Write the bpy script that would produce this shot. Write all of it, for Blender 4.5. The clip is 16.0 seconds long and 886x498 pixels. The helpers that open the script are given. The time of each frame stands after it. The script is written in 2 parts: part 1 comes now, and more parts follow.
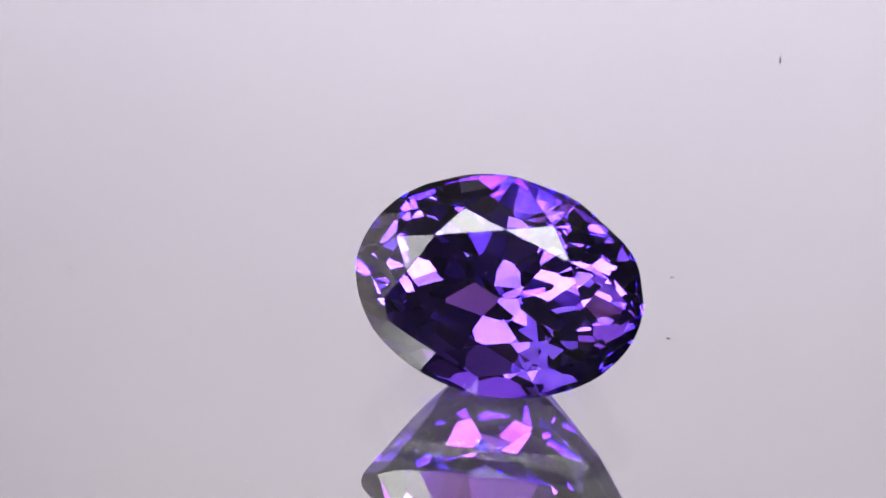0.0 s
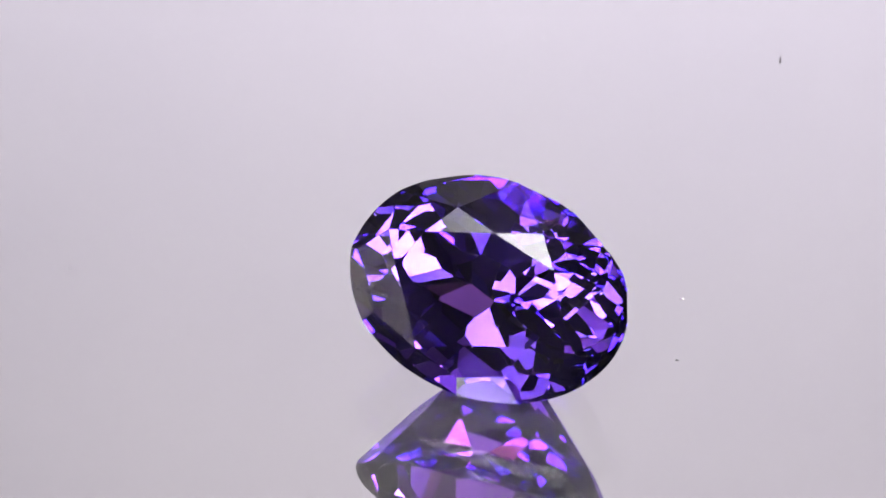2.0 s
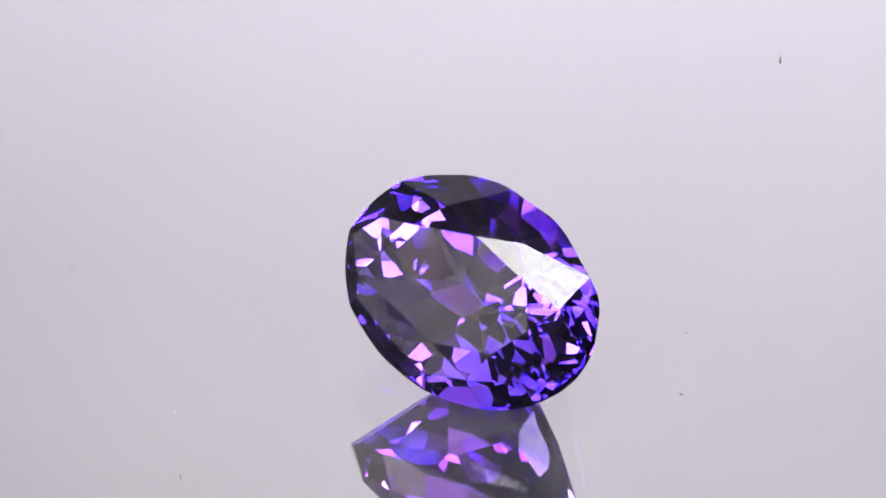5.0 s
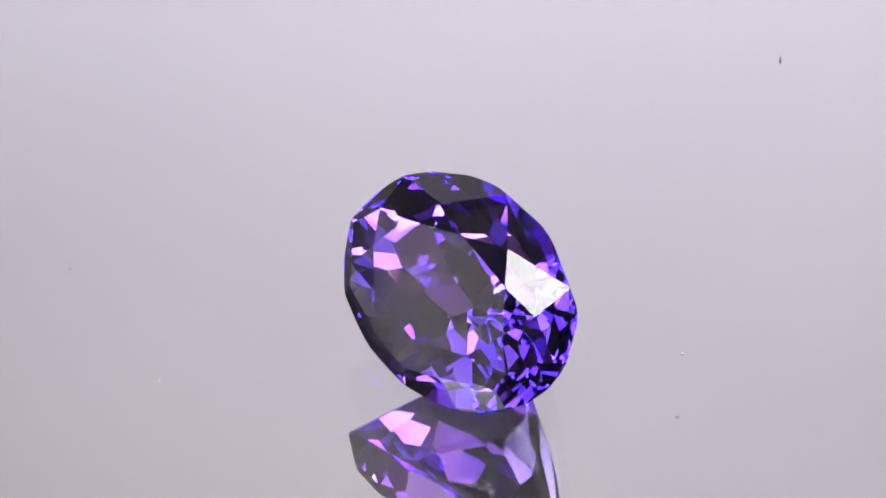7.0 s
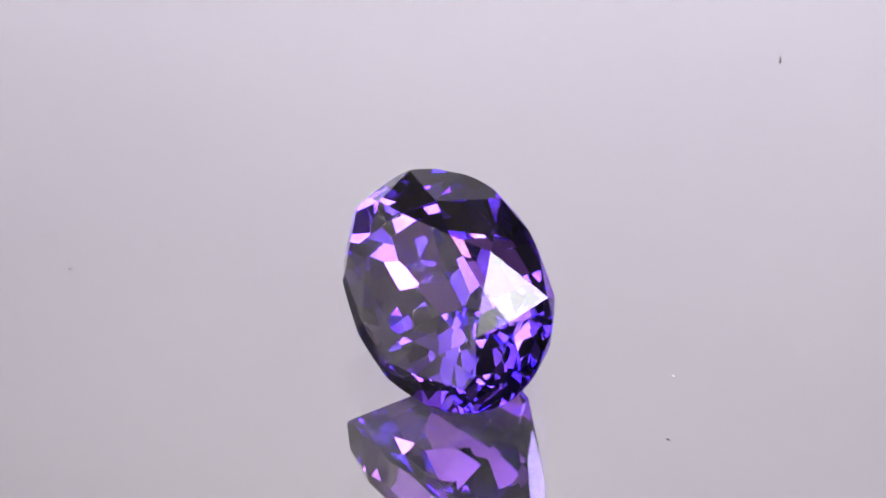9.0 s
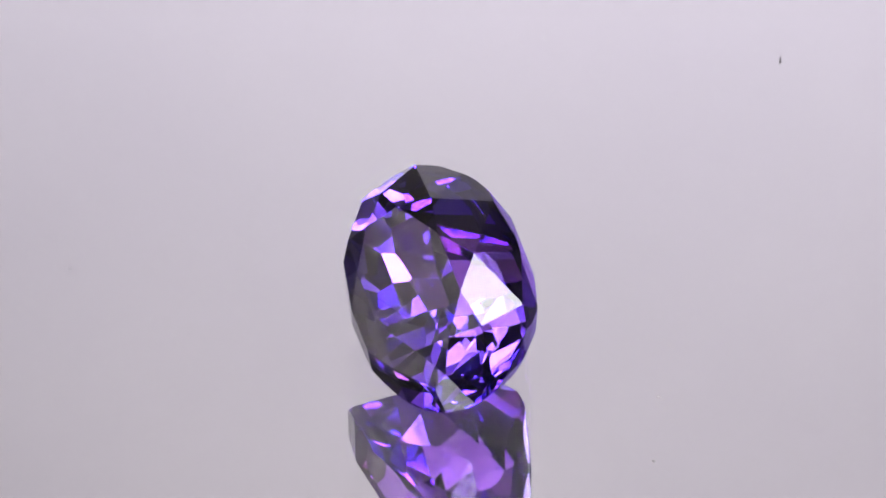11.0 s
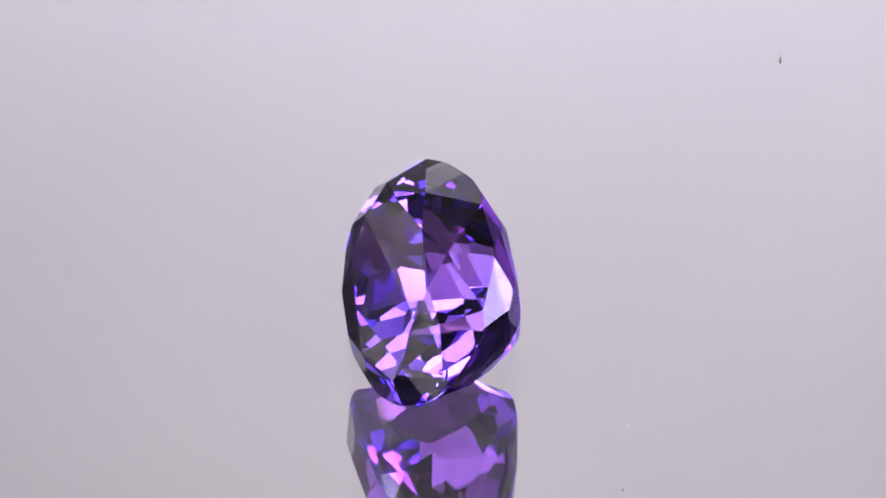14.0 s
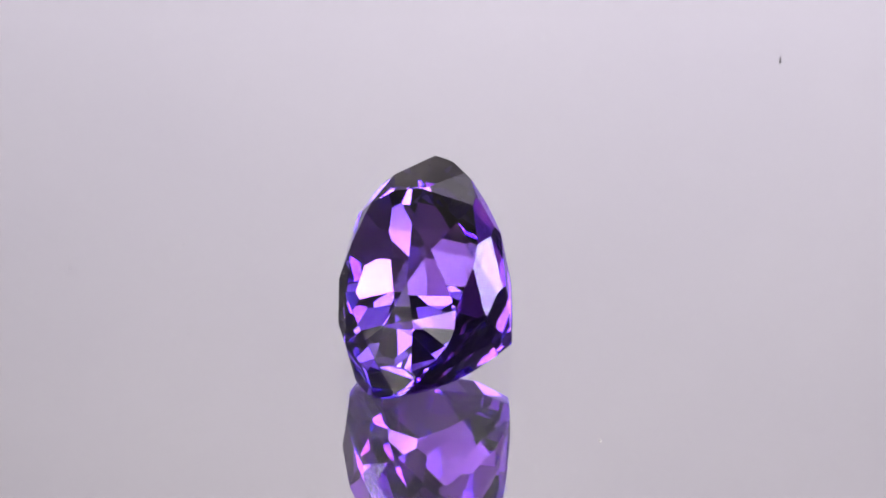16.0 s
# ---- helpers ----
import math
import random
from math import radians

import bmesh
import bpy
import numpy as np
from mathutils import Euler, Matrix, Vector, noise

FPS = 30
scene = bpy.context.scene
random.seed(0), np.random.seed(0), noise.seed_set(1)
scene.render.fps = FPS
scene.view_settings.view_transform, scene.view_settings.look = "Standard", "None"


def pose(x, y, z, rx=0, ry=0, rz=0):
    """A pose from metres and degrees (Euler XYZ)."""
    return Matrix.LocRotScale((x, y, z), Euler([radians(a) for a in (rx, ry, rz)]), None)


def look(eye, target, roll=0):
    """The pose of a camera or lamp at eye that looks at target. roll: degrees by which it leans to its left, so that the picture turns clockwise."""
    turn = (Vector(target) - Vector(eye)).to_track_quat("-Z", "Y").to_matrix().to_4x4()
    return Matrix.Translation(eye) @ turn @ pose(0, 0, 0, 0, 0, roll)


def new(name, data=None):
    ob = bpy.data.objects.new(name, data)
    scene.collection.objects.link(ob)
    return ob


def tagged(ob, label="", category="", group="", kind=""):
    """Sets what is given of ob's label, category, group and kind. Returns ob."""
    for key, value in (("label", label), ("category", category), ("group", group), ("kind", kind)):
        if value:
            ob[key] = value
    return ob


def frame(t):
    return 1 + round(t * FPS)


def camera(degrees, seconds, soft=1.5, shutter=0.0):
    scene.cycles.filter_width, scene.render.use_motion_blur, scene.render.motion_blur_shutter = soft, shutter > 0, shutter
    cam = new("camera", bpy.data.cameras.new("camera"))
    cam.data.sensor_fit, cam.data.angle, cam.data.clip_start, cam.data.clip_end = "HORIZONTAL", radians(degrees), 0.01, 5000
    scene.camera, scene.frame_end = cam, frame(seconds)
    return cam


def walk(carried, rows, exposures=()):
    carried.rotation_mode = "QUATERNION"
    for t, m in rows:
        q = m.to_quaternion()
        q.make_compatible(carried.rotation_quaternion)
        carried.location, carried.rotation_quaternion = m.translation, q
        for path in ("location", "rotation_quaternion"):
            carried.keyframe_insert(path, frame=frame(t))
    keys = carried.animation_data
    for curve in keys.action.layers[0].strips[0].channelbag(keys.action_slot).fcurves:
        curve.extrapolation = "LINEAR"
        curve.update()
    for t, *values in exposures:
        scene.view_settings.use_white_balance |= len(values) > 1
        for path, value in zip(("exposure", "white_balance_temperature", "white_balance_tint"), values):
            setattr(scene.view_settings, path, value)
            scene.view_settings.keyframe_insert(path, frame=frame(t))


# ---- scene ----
U = 2.04e-5          # one plan unit in metres: the mirror glass is 3 mm thick, the stone 10 mm long
TURN = 4.45          # degrees a second by which the mirror turns, clockwise from above
cam = camera(19.209, 16.0, soft=1.7)
EYE = pose(-37.95 * U, -3533.5 * U, 2998.97 * U, 90 - 38.821, 0, 0)
walk(cam, [(0.0, EYE), (16.0, EYE)],
     exposures=[(0.0, 0.10), (2.0, 0.14), (3.0, 0.24), (4.2, 0.25), (6.3, 0.05), (8.0, 0.02), (16.0, 0.03)])

# ---- light ----
world = bpy.data.worlds.new("studio_dark")
scene.world = world
world.use_nodes = True
world.node_tree.nodes["Background"].inputs[0].default_value = (0.9, 0.92, 1.0, 1)
world.node_tree.nodes["Background"].inputs[1].default_value = 0.02

SOFTBOX = 11.2       # radiance of the overhead diffuser
SOFTBOX_REAR = 10.0  # of the one behind the stone
SOFTBOX_SIDE = 5.0   # and of the one beside it

# fill lamps added behind the bench, turned at the backdrop from below and above
FILL_LOW = look((0.12, 0.54, -0.16), (0.18, 0.95, 1.0))
FILL_HIGH = look((0.05, 0.48, 1.06), (0.05, 0.95, 0.86))
for name_, watts_, colour_, at_ in (("backdrop_fill_low", 14.4, (0.985, 0.925, 1.035), FILL_LOW),
                                ("backdrop_fill_high", 1.08, (1.0, 0.935, 0.90), FILL_HIGH)):
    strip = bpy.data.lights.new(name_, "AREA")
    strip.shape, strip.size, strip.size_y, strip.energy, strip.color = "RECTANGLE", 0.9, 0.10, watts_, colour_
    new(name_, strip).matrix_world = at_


# ---- materials ----
def material(name):
    m = bpy.data.materials.new(name)
    m.use_nodes = True
    nt = m.node_tree
    return m, nt, nt.nodes["Principled BSDF"]


def setv(b, **kw):
    for k, v in kw.items():
        b.inputs[k.replace("_", " ")].default_value = v


def add(nt, kind, **inp):
    n = nt.nodes.new(kind)
    for k, v in inp.items():
        n.inputs[k.replace("_", " ")].default_value = v
    return n


def ramp(nt, fac, lo, hi, c0, c1):
    r = nt.nodes.new("ShaderNodeValToRGB")
    r.color_ramp.elements[0].position, r.color_ramp.elements[1].position = lo, hi
    r.color_ramp.elements[0].color, r.color_ramp.elements[1].color = c0, c1
    nt.links.new(fac, r.inputs[0])
    return r.outputs[0]


def cloth(name, c0, c1, scale=40.0, rough=0.9, bump=0.15):
    """A matt surface with soft mottling and a fine grain."""
    m, nt, b = material(name)
    co = nt.nodes.new("ShaderNodeTexCoord")
    n1 = add(nt, "ShaderNodeTexNoise", Scale=scale * 0.15, Detail=2.0)
    n2 = add(nt, "ShaderNodeTexNoise", Scale=scale * 20, Detail=4.0)
    for n in (n1, n2):
        nt.links.new(co.outputs["Object"], n.inputs["Vector"])
    nt.links.new(ramp(nt, n1.outputs[0], 0.3, 0.7, c0, c1), b.inputs["Base Color"])
    bp = add(nt, "ShaderNodeBump", Strength=bump, Distance=0.0002)
    nt.links.new(n2.outputs[0], bp.inputs["Height"])
    nt.links.new(bp.outputs[0], b.inputs["Normal"])
    setv(b, Roughness=rough)
    return m


def crown_material(name, tint, ior):
    """Polished violet stone, entered by the light."""
    m, nt, b = material(name)
    setv(b, Base_Color=tint, Roughness=0.0, IOR=ior)
    b.inputs["Transmission Weight"].default_value = 1.0
    # a thin film of dust and finger grease: fine speckle over slow patches
    co = nt.nodes.new("ShaderNodeTexCoord")
    fine = add(nt, "ShaderNodeTexNoise", Scale=6100.0, Detail=4.0, Distortion=1.5)
    slow = add(nt, "ShaderNodeTexNoise", Scale=500.0, Detail=3.0)
    for n in (fine, slow):
        nt.links.new(co.outputs["Object"], n.inputs["Vector"])
    mul = nt.nodes.new("ShaderNodeMath")
    mul.operation = "MULTIPLY"
    nt.links.new(ramp(nt, fine.outputs[0], 0.50, 0.78, (0.35, 0.35, 0.35, 1), (1, 1, 1, 1)), mul.inputs[0])
    nt.links.new(ramp(nt, slow.outputs[0], 0.35, 0.7, (0.005, 0.005, 0.005, 1), (0.029, 0.029, 0.029, 1)), mul.inputs[1])
    film = add(nt, "ShaderNodeBsdfDiffuse", Color=(0.80, 0.70, 0.70, 1))
    mix = nt.nodes.new("ShaderNodeMixShader")
    nt.links.new(mul.outputs[0], mix.inputs[0])
    nt.links.new(b.outputs[0], mix.inputs[1])
    nt.links.new(film.outputs[0], mix.inputs[2])
    nt.links.new(mix.outputs[0], nt.nodes["Material Output"].inputs[0])
    return m


def pavilion_material(name, tints):
    """The same stone below the girdle, where the light is thrown back inside: one layer for each index, since blue bends more than red."""
    m, nt, b = material(name)
    (tint, ior), *rest = tints
    setv(b, Base_Color=tint, Roughness=0.0, IOR=ior)
    b.inputs["Transmission Weight"].default_value = 1.0
    last = b.outputs[0]
    for i, (tint, ior) in enumerate(rest):
        g = add(nt, "ShaderNodeBsdfGlass", Color=tint, Roughness=0.0, IOR=ior)
        mix = add(nt, "ShaderNodeMixShader", Fac=1 / (i + 2))
        nt.links.new(last, mix.inputs[1])
        nt.links.new(g.outputs[0], mix.inputs[2])
        last = mix.outputs[0]
    nt.links.new(last, nt.nodes["Material Output"].inputs[0])
    return m


M_WHITE = cloth("tent_fabric", (0.80, 0.77, 0.84, 1), (0.84, 0.81, 0.87, 1), 30, 0.9, 0.0)
M_SCREEN = cloth("screen_fabric", (0.90, 0.79, 0.82, 1), (0.93, 0.83, 0.86, 1), 30, 0.9, 0.0)
M_BENCH = cloth("bench_laminate", (0.030, 0.029, 0.032, 1), (0.045, 0.044, 0.047, 1), 60, 0.5)
M_DARK = cloth("dark_wall", (0.16, 0.145, 0.15, 1), (0.20, 0.18, 0.185, 1), 4)
M_BLACK = cloth("black_fabric", (0.012, 0.012, 0.013, 1), (0.02, 0.02, 0.021, 1), 60)
M_METAL, _nt, _b = material("grey_metal")
setv(_b, Base_Color=(0.3, 0.3, 0.32, 1), Metallic=1.0, Roughness=0.35)

M_CROWN = crown_material("violet_crown", (0.72, 0.50, 1.0, 1), 1.76)
M_PAV = pavilion_material("violet_pavilion", (((0.97, 0.21, 0.64, 1), 1.735), ((0.38, 0.13, 0.97, 1), 1.76), ((0.20, 0.14, 1.0, 1), 1.785)))

M_GLASS, _nt, _b = material("mirror_glass")
setv(_b, Base_Color=(0.97, 0.985, 0.98, 1), Roughness=0.0, IOR=1.52)
_b.inputs["Transmission Weight"].default_value = 1.0
_dust = _nt.nodes.new("ShaderNodeBsdfDiffuse")
_dust.inputs[0].default_value = (0.8, 0.78, 0.8, 1)
_co = _nt.nodes.new("ShaderNodeTexCoord")
_n = add(_nt, "ShaderNodeTexNoise", Scale=90.0, Detail=3.0)
_nt.links.new(_co.outputs["Object"], _n.inputs["Vector"])
_mx = _nt.nodes.new("ShaderNodeMixShader")
_nt.links.new(ramp(_nt, _n.outputs[0], 0.3, 0.7, (0.020, 0.020, 0.020, 1), (0.034, 0.034, 0.034, 1)), _mx.inputs[0])
_nt.links.new(_b.outputs[0], _mx.inputs[1])
_nt.links.new(_dust.outputs[0], _mx.inputs[2])
_nt.links.new(_mx.outputs[0], _nt.nodes["Material Output"].inputs[0])

M_SILVER, _nt, _b = material("silvering")
setv(_b, Base_Color=(0.93, 0.93, 0.93, 1), Metallic=1.0, Roughness=0.0)


def diffuser_material(name, strength):
    """A lit diffuser with a bright middle and softer borders."""
    m, nt, b = material(name)
    setv(b, Base_Color=(0.8, 0.8, 0.8, 1), Emission_Color=(1.0, 0.99, 0.97, 1))
    co = nt.nodes.new("ShaderNodeTexCoord")
    sep = nt.nodes.new("ShaderNodeSeparateXYZ")
    nt.links.new(co.outputs["Generated"], sep.inputs[0])
    last = None
    for axis in (0, 1):
        r = ramp(nt, sep.outputs[axis], 0.0, 1.0, (0.12, 0.12, 0.12, 1), (0.12, 0.12, 0.12, 1))
        for p, v in ((0.10, 0.75), (0.30, 1.0), (0.70, 1.0), (0.90, 0.75)):
            r.node.color_ramp.elements.new(p).color = (v, v, v, 1)
        mul = add(nt, "ShaderNodeMath")
        mul.operation = "MULTIPLY"
        nt.links.new(r, mul.inputs[0])
        if last:
            nt.links.new(last.outputs[0], mul.inputs[1])
        else:
            mul.inputs[1].default_value = strength
        last = mul
    nt.links.new(last.outputs[0], b.inputs["Emission Strength"])
    return m


M_LIGHT = diffuser_material("lit_diffuser", SOFTBOX)
M_LIGHT_REAR = diffuser_material("lit_rear_diffuser", SOFTBOX_REAR)
M_LIGHT_SIDE = diffuser_material("lit_side_diffuser", SOFTBOX_SIDE)

M_LINT = cloth("pale_lint", (0.74, 0.70, 0.70, 1), (0.82, 0.78, 0.78, 1), 4000)
M_SPECK = cloth("dark_speck", (0.14, 0.12, 0.14, 1), (0.20, 0.18, 0.20, 1), 4000)
M_FIBRE = cloth("grey_fibre", (0.42, 0.40, 0.42, 1), (0.52, 0.50, 0.52, 1), 4000)


# ---- building helpers ----
def part(name, bm, mat, parent=None, label="", smooth=False):
    me = bpy.data.meshes.new(name)
    bmesh.ops.recalc_face_normals(bm, faces=bm.faces)
    bm.to_mesh(me)
    bm.free()
    me.materials.append(mat)
    for p in me.polygons:
        p.use_smooth = smooth
    ob = new(name, me)
    if parent:
        ob.parent = parent
    if label:
        tagged(ob, label)
    return ob


def box(x0, x1, y0, y1, z0, z1, bevel=0.0):
    bm = bmesh.new()
    bmesh.ops.create_cube(bm, size=1)
    for v in bm.verts:
        v.co = ((x0 + x1) / 2 + v.co.x * (x1 - x0), (y0 + y1) / 2 + v.co.y * (y1 - y0), (z0 + z1) / 2 + v.co.z * (z1 - z0))
    if bevel:
        bmesh.ops.bevel(bm, geom=bm.edges[:], offset=bevel, segments=2, affect="EDGES", profile=0.5)
    return bm


def disc(r, z0, z1, n=128, bevel=0.0):
    bm = bmesh.new()
    bmesh.ops.create_cone(bm, cap_ends=True, segments=n, radius1=r, radius2=r, depth=z1 - z0)
    bmesh.ops.translate(bm, verts=bm.verts, vec=(0, 0, (z0 + z1) / 2))
    if bevel:
        rim = [e for e in bm.edges if abs(e.verts[0].co.z - e.verts[1].co.z) < 1e-7]
        bmesh.ops.bevel(bm, geom=rim, offset=bevel, segments=2, affect="EDGES", profile=0.5)
    return bm


# ---- setting ----
def setting():
    t = -0.003
    tagged(part("floor", box(-1.2, 1.2, -1.2, 1.2, -0.85, -0.80), M_DARK), "grey plain studio floor", "floor", kind="structure")
    for n, b in (("wall_north", (-1.2, 1.2, 0.956, 1.25)), ("wall_south", (-1.2, 1.2, -1.25, -1.2)),
             ("wall_east", (1.2, 1.25, -1.2, 1.2)), ("wall_west", (-1.25, -1.2, -1.2, 1.2))):
        tagged(part(n, box(*b, -0.80, 1.3), M_DARK), "grey plain studio wall", "wall", kind="structure")
    tagged(part("ceiling", box(-1.2, 1.2, -1.2, 1.2, 1.3, 1.35), M_DARK), "grey plain studio ceiling", "ceiling", kind="structure")
    bench = new("bench")
    tagged(bench, "black-topped bench with metal legs carrying the mirror", "table")
    part("bench_top", box(-0.6, 0.6, -0.45, 0.48, t - 0.03, t, 0.003), M_BENCH, bench)
    for x in (-0.55, 0.55):
        for y in (-0.40, 0.43):
            part("leg", box(x - 0.02, x + 0.02, y - 0.02, y + 0.02, -0.80, t - 0.03), M_METAL, bench)
    # white screens of the light tent, open towards the camera
    tagged(part("backdrop", box(-0.45, 0.45, 0.950, 0.956, 0.27, 1.04), M_WHITE), "smooth pale lilac-white backdrop screen", "backdrop", kind="structure")
    screen = tagged(part("side_screen", box(-0.006, 0.0, -0.27, 0.20, 0.0, 0.235), M_SCREEN), "low white fabric screen leaning on the bench", "screen")
    screen.matrix_basis = pose(-0.285, 0, t, 0, -18, 0)


def fill_fixture(m, z_end, label):
    """The dark trough invented for an added fill lamp, its open side to its own -z, on a pole that reaches the height
    z_end.
    """
    top = new("added_fill_light")
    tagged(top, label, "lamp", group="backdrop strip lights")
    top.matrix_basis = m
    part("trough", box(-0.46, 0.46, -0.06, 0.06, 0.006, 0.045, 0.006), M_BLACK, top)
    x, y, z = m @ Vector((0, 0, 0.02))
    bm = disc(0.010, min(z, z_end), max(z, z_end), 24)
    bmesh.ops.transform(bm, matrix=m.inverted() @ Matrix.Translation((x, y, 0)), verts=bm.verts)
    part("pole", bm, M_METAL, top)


def softbox(m, hu, hw, mat, label, rod):
    """A softbox whose diffuser faces its own -z; rod: length of the rod behind it."""
    top = new("softbox")
    tagged(top, label, "softbox", group="studio softboxes")
    top.matrix_basis = m
    part("diffuser", box(-hu, hu, -hw, hw, 0.0, 0.004), mat, top, "glowing white diffuser")
    bm = bmesh.new()
    lo = [bm.verts.new((x, y, 0.005)) for x, y in ((-hu - .008, -hw - .008), (hu + .008, -hw - .008), (hu + .008, hw + .008), (-hu - .008, hw + .008))]
    hi = [bm.verts.new((x, y, 0.12)) for x, y in ((-.04, -.04), (.04, -.04), (.04, .04), (-.04, .04))]
    bm.faces.new(lo), bm.faces.new(hi)
    for i in range(4):
        bm.faces.new((lo[i], lo[(i + 1) % 4], hi[(i + 1) % 4], hi[i]))
    part("housing", bm, M_BLACK, top)
    if rod:
        part("rod", disc(0.012, 0.12, 0.12 + rod, 24), M_METAL, top, smooth=True)
    else:                                   # a stand on the bench
        x, y, z = m @ Vector((0, 0, 0.11))
        for name, r, z0, z1 in (("pole", 0.008, 0.007, z), ("foot", 0.05, -0.003, 0.007)):
            bm = disc(r, z0, z1, 32)
            bmesh.ops.transform(bm, matrix=m.inverted() @ Matrix.Translation((x, y, 0)), verts=bm.verts)
            part(name, bm, M_METAL, top)


def softboxes():
    h = 0.45
    softbox(pose(-0.035 * h, -0.20 * h, h), 0.475 * h, 0.28 * h, M_LIGHT, "black overhead softbox with a lit white diffuser", 1.3 - h - 0.12)
    softbox(look((0.40, 0.31, 0.24), (0, 0, 0.01)), 0.12, 0.09, M_LIGHT_REAR, "small black softbox with a lit diffuser on a stand", 0)
    softbox(look((-0.304, -0.213, 0.335), (0, 0, 0.0)), 0.095, 0.09, M_LIGHT_SIDE, "square black softbox with a lit diffuser on a stand", 0)


# ---- the turning mirror, the stone and the dust on it ----
def mirror():
    top = new("round_mirror")
    tagged(top, "round 3 mm glass mirror turning slowly, slightly dusty", "mirror")
    part("glass_plate", disc(0.060, -0.003, 0.0, 192, 0.0004), M_GLASS, top, "clear glass with a faint dusty film")
    part("silvering", disc(0.0594, -0.00297, -0.00294, 192), M_SILVER, top, "bright silver backing")
    return top


CULET, KEEL = -22.0, 22.0     # the culet lies off the middle by this; the keel's half length
# broad facets of one half of the pavilion: end, keel side, lozenge, outer lozenge, long flank, broad end, broad flank, sliver
BROAD = ((-0.459, -0.012, 0.028), (-0.204, -0.217, 0.041), (-0.537, -0.252, 0.035), (-0.571, -0.407, 0.017),
         (-0.240, -0.412, 0.077), (-0.516, 0.078, 0.051), (-0.196, 0.457, 0.055), (-0.321, 0.236, 0.019))
# rows of small facets on the other half: first azimuth, step, count, then radius and depth at the upper and the lower edge
ROWS = ((11.25, 22.5, 16, 0.99, 0.075, 0.90, 0.235), (0, 22.5, 16, 0.925, 0.195, 0.815, 0.395),
        (22.5, 45, 8, 0.85, 0.325, 0.68, 0.54), (11.25, 45, 8, 0.79, 0.42, 0.45, 0.73), (-11.25, 45, 8, 0.79, 0.42, 0.45, 0.73),
        (0, 45, 8, 0.70, 0.50, 0.30, 0.825), (22.5, 45, 8, 0.56, 0.64, 0.24, 0.865), (11.25, 45, 8, 0.36, 0.79, 0.12, 0.95),
        (-11.25, 45, 8, 0.36, 0.79, 0.12, 0.95), (0, 45, 8, 0.20, 0.90, 0.02, 1.0))
A, B, DP, HC = 247.5, 187.5, 245.0, 56.2     # half axes, pavilion depth and crown height of the stone, in plan units


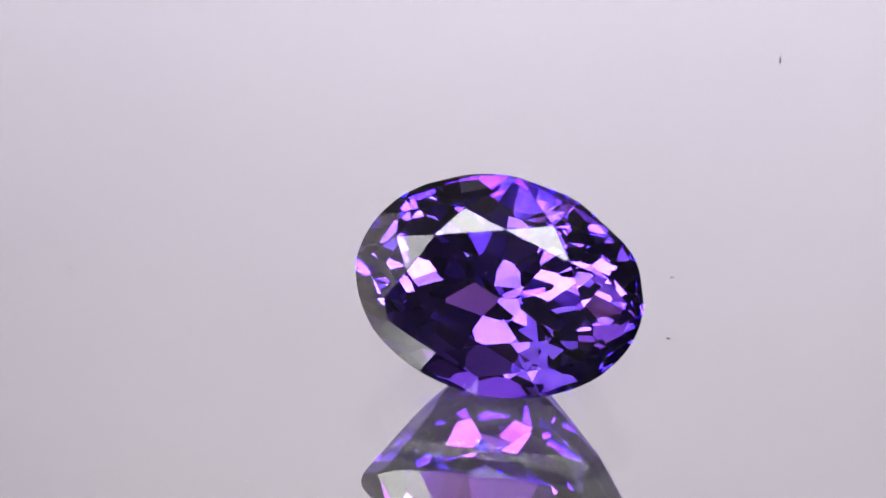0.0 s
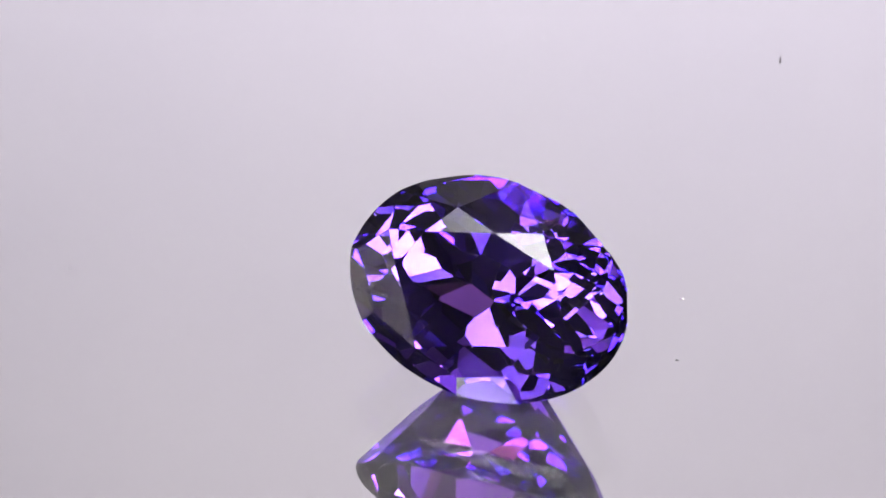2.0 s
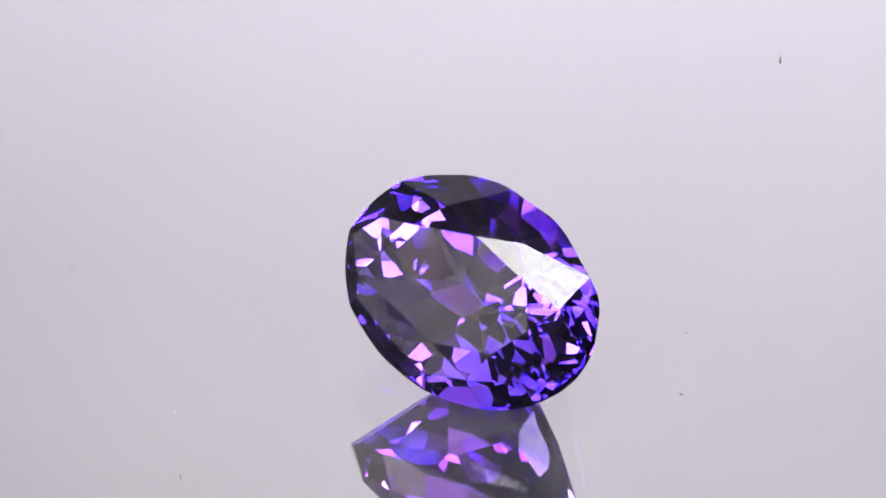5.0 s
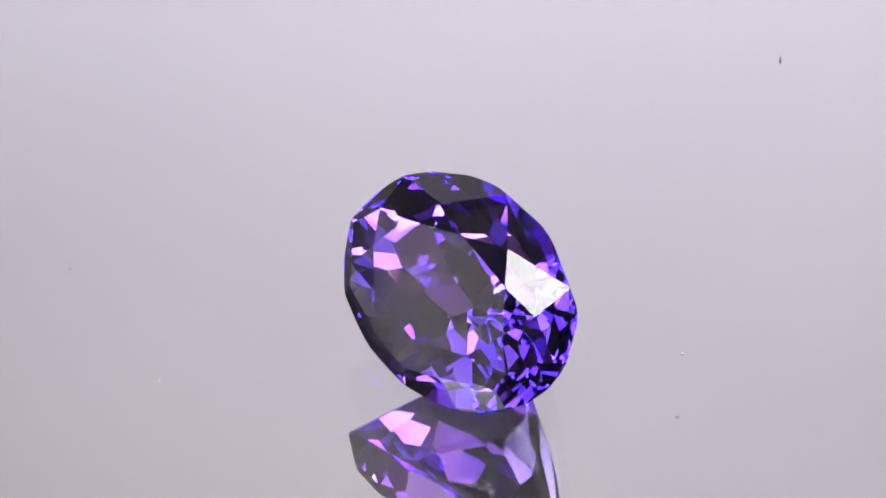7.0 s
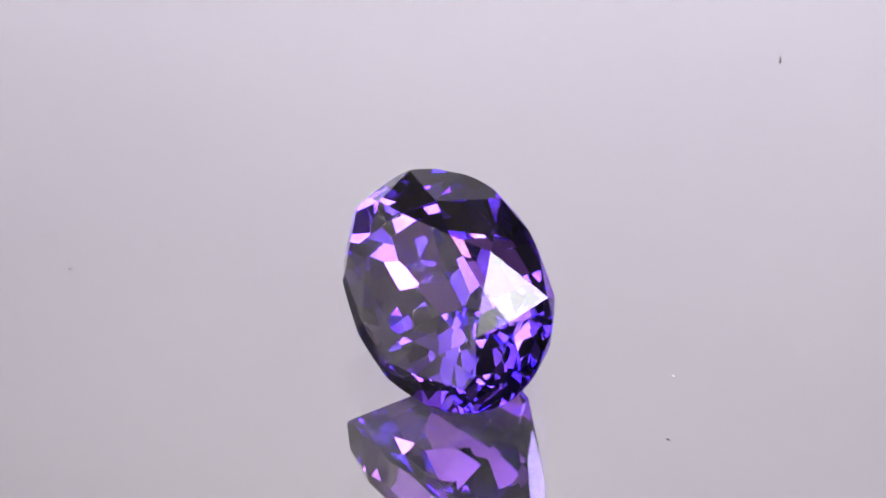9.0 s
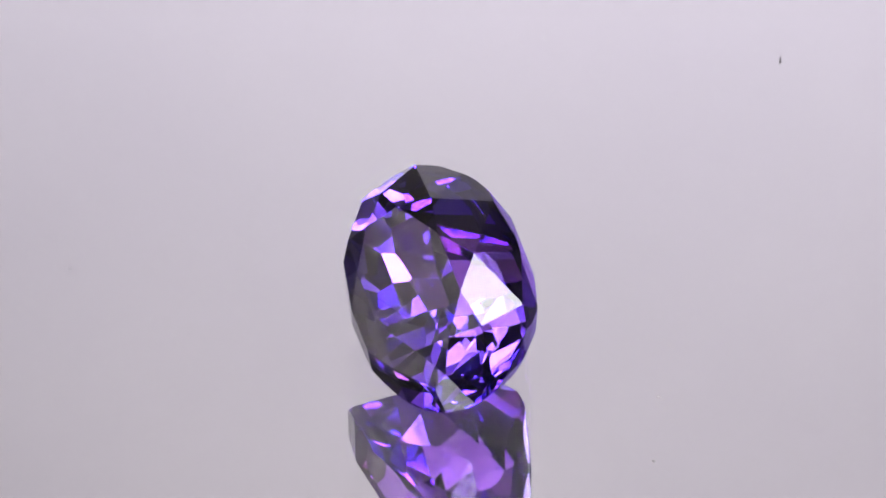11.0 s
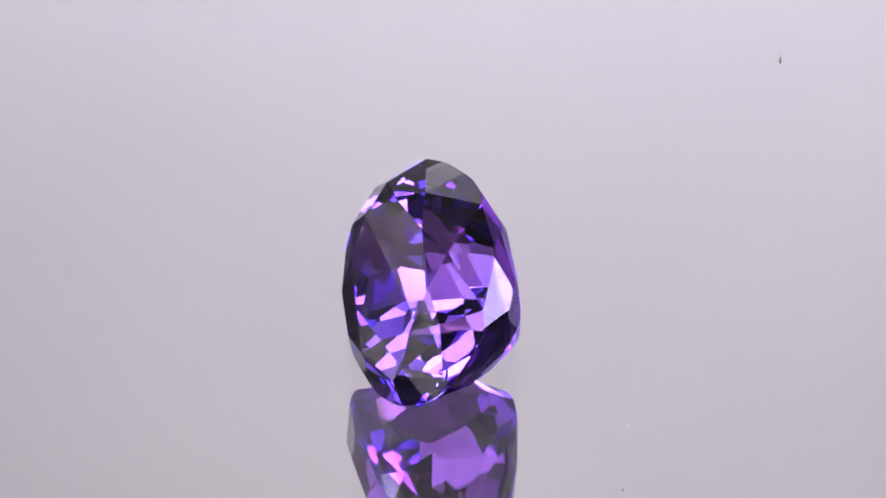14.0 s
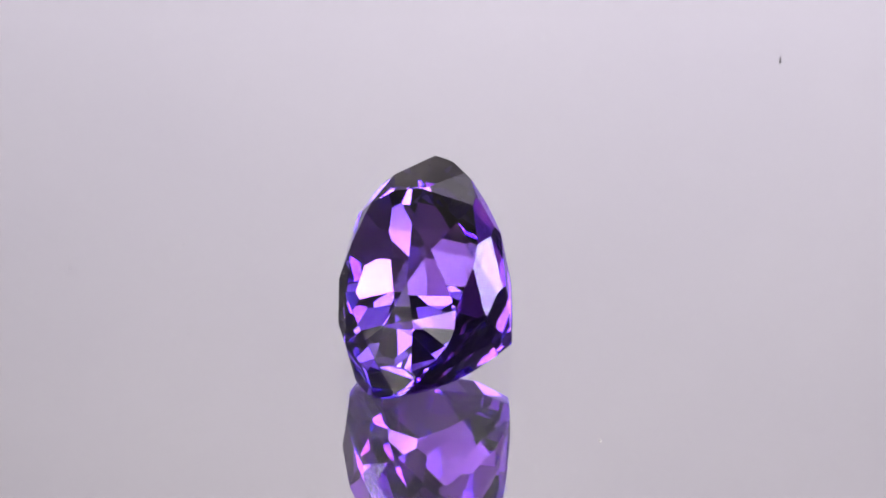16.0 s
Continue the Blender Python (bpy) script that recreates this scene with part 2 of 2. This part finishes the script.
def gem():
    """Oval mixed-cut stone, shaped by cutting an oval cylinder with its facet planes."""
    def ring(r, deg, z):
        return Vector((r * A * math.cos(radians(deg)), r * B * math.sin(radians(deg)), z)) / 100
    tq, s22, s67 = 38.6, 21.17, 64.68
    tang = [0, tq, 90, 180 - tq, 180, 180 + tq, 270, 360 - tq]
    trad = [0.615, 0.596, 0.540, 0.596, 0.605, 0.560, 0.505, 0.560]
    sang = [s22, s67, 180 - s67, 180 - s22, 180 + s22, 180 + s67, 360 - s67, 360 - s22]
    srad = [0.787, 0.723, 0.723, 0.787, 0.790, 0.745, 0.745, 0.790]
    T = [ring(r, a, HC) for r, a in zip(trad, tang)]
    S = [ring(r, a, z) for r, a, z in zip(srad, sang, [40, 40, 40, 40, 42, 44, 44, 42])]
    G = [ring(1, a, z) for a, z in zip(tang, [3.6, -2.7, -9.6, -2.7, 3.6, 1.0, 0.0, 1.0])]
    N = [ring(1, a, z) for a, z in zip(sang, [-12, -20, -20, -12, -6, -4, -4, -6])]
    planes = [(T[0], T[1], T[2])]
    for i in range(8):
        j = (i + 1) % 8
        planes.append((T[i], T[j], S[i]))                 # star
        planes.append((T[j], S[i], S[j]))                 # kite
        planes.append((S[i], G[i], N[i]))                 # upper halves
        planes.append((S[i], N[i], G[j]))

    def pavilion(u, v, sunk):
        """A facet that touches the bowl of the pavilion at (u, v), in half axes from the culet's line, sunk below it by that share of the depth."""
        def at(p, q):
            w = 1 + u * u + v * v - 2 * (u * p + v * q) - sunk
            return Vector((p * A, q * B + CULET * w, -w * DP)) / 100
        planes.append((at(u, v), at(u + 0.3, v), at(u, v + 0.3)))

    def under(r, deg, z):
        """A point of the half with the small facets, the culet set off the middle."""
        k = 0.93 + (0.05 if math.cos(radians(deg)) > 0 else 0.34) * math.sin(radians(deg)) - 0.42 * math.cos(radians(deg)) ** 2
        r = (1 - z) + k * (r - (1 - z))
        p = ring(r, deg, -z * 243) + Vector((0, -25 * z, 0)) / 100
        p.x += (1 - r) * KEEL * math.cos(radians(deg)) / 100
        return p

    for facet in BROAD:
        pavilion(*facet)
    rnd = random.Random(286162)
    for i, (first, step, count, r1, z1, r2, z2) in enumerate(ROWS):
        for k in range(count):
            deg = first + step * k + rnd.uniform(-3.6, 3.6)
            ra, rb = r1 + rnd.uniform(-0.018, 0.018), r2 + rnd.uniform(-0.03, 0.03)
            if math.cos(radians(deg)) < 0.05:              # only the row at the girdle goes right round
                if i > 0:
                    continue
                ra, rb = ra + 0.02, rb + 0.02
            p, q = under(ra, deg, z1), under(rb, deg, z2)
            planes.append((p, q, p + Vector((-(ra * A + (1 - ra) * KEEL) * math.sin(radians(deg)), ra * B * math.cos(radians(deg)), 0)) / 100))
    for k in range(16):
        a = radians(11.25 + 22.5 * k)
        if math.cos(a) < 0.05:
            pavilion(0.88 * math.cos(a), 0.88 * math.sin(a), -0.012 - 0.08 * max(0, math.sin(a)))
    lie = GEM0.inverted()                                 # the flank on which the stone lies
    planes.append(tuple(lie @ (Vector(p) * U) / (100 * U) for p in ((0, 0, 0.2), (100, 0, 0.2), (0, 100, 0.2))))
    bm = bmesh.new()
    bmesh.ops.create_cone(bm, cap_ends=True, segments=120, radius1=1, radius2=1, depth=6)
    for v in bm.verts:
        v.co.x *= A / 100
        v.co.y *= B / 100
    for p, q, c in planes:
        n = (q - p).cross(c - p).normalized()
        if n.dot(p - Vector((0, 0, -0.6))) < 0:
            n = -n
        cut = bmesh.ops.bisect_plane(bm, geom=bm.verts[:] + bm.edges[:] + bm.faces[:], dist=1e-6, plane_co=p, plane_no=n, clear_outer=True)
        edges = [g for g in cut["geom_cut"] if isinstance(g, bmesh.types.BMEdge)]
        if len(edges) > 2:
            bmesh.ops.contextual_create(bm, geom=edges)
    bmesh.ops.dissolve_degenerate(bm, dist=1e-5, edges=bm.edges[:])
    bm.normal_update()
    bmesh.ops.recalc_face_normals(bm, faces=bm.faces)
    top = new("gemstone")
    tagged(top, "oval faceted violet gemstone lying on a mirror", "gemstone")
    groups = {"table_facet": [], "crown": [], "girdle": [], "pavilion": []}
    for f in bm.faces:
        z = f.normal.z
        key = "table_facet" if z > 0.999 else "girdle" if abs(z) < 0.02 else "crown" if z > 0 else "pavilion"
        groups[key].append([v.co * 100 * U for v in f.verts])
    for key, faces in groups.items():
        if not faces:
            continue
        me = bpy.data.meshes.new(key)
        index, co, fs = {}, [], []
        for f in faces:
            ids = []
            for p in f:
                k = tuple(round(c * 1e9) for c in p)
                if k not in index:
                    index[k] = len(co)
                    co.append(p)
                ids.append(index[k])
            fs.append(ids)
        me.from_pydata(co, [], fs)
        me.materials.append(M_CROWN if key in ("table_facet", "crown") else M_PAV)
        ob = new(key, me)
        ob.parent = top
    bm.free()
    rnd = random.Random(11)
    dust = bmesh.new()
    for _ in range(28):
        r, a = math.sqrt(rnd.random()) * 0.52, rnd.uniform(0, 2 * math.pi)
        m = Matrix.Translation(Vector((r * A * math.cos(a), r * B * math.sin(a), HC)) * U) @ Matrix.Scale(rnd.uniform(0.2, 0.5) * U, 4)
        bmesh.ops.create_icosphere(dust, subdivisions=1, radius=1, matrix=m)
    tagged(part("surface_dust", dust, M_LINT, top), "fine pale dust on the polished facet", kind="stuff")
    return top


def rot_at(t):
    return pose(0, 0, 0, 0, 0, -TURN * t)


GEM0 = Matrix.Translation(Vector((55.61, -127.66, 176.60)) * U) @ pose(0, 0, 0, 0, 0, -10.488) @ pose(0, 0, 0, 55.142) @ pose(0, 0, 0, 0, 0, -4.892)


def lint(name, mat, size, seed, label, cat="dust"):
    """A crumpled scrap of lint up to a few tenths of a millimetre long."""
    rnd = random.Random(seed)
    bm = bmesh.new()
    bmesh.ops.create_icosphere(bm, subdivisions=2, radius=1)
    for v in bm.verts:
        k = 1 + rnd.uniform(-0.35, 0.35)
        v.co = Vector((v.co.x * size[0] * k, v.co.y * size[1] * k, v.co.z * size[2] * k)) * U
    lo = min(v.co.z for v in bm.verts)
    for v in bm.verts:
        v.co.z -= lo
    return tagged(part(name, bm, mat, smooth=True), label, cat, group="dust on the mirror")


setting()
softboxes()
# unseen housings made up for the two added fill lamps
fill_fixture(FILL_LOW, -0.80, "black trough of an added backdrop fill lamp, standing behind the bench")
fill_fixture(FILL_HIGH, 1.3, "black trough of an added backdrop fill lamp, hanging from the ceiling")
MIRROR = mirror()
GEM = gem()
DUST = []
for name_, mat_, size_, seed_, label_, r_, a_, turn_ in (
        ("lint", M_LINT, (4.5, 2.2, 1.2), 1, "tiny pale scrap of lint on the mirror", 391.2, 16.34, 0),
        ("lint", M_LINT, (1.3, 1.0, 0.8), 5, "tiny pale grain beside the larger lint", 400.5, 13.6, 0),
        ("fibre", M_FIBRE, (0.9, 7, 0.8), 2, "thin short grey fibre on the mirror", 552.1, 229.17, 38),
        ("dust_speck", M_FIBRE, (1.6, 1.1, 0.8), 3, "tiny dark dust speck on the mirror", 261.5, -135.7, 0),
        ("dust_speck", M_LINT, (1.6, 1.4, 1), 4, "tiny pale dust speck on the mirror", 366.5, 36.9, 0),
        ("fibre", M_FIBRE, (4, 0.6, 0.6), 6, "thin faint grey fibre on the mirror", 254.8, -137.3, 20)):
    DUST.append((lint(name_, mat_, size_, seed_, label_), pose(r_ * U * math.cos(radians(a_)), r_ * U * math.sin(radians(a_)), 0, 0, 0, turn_)))

# flecks standing for dust on the lens, set on the mirrored backdrop
for x_, z_, w_, h_ in ((0.1589, 0.6434, 0.0005, 0.0019), (-0.1886, 0.7709, 0.0007, 0.0005), (-0.1954, 0.8355, 0.0005, 0.0004)):
    rnd_ = random.Random(int(z_ * 1000))
    bm_ = bmesh.new()
    bmesh.ops.create_icosphere(bm_, subdivisions=2, radius=1)
    for v_ in bm_.verts:
        k_ = 1 + rnd_.uniform(-0.3, 0.3)
        v_.co = Vector((v_.co.x * w_ * k_, v_.co.y * 0.0003, v_.co.z * h_ * k_))
    ob_ = tagged(part("lens_dust_fleck", bm_, M_SPECK, smooth=True), "small dark fleck set on the backdrop, standing for lens dust", "speck", group="flecks on the backdrop")
    ob_.location = (x_, 0.94985, z_)


def motions():
    times = [i * 0.5 for i in range(33)]
    walk(MIRROR, [(t, rot_at(t)) for t in times])
    walk(GEM, [(t, rot_at(t) @ GEM0) for t in times])
    for ob, m in DUST:
        walk(ob, [(t, rot_at(t) @ m) for t in times])


motions()
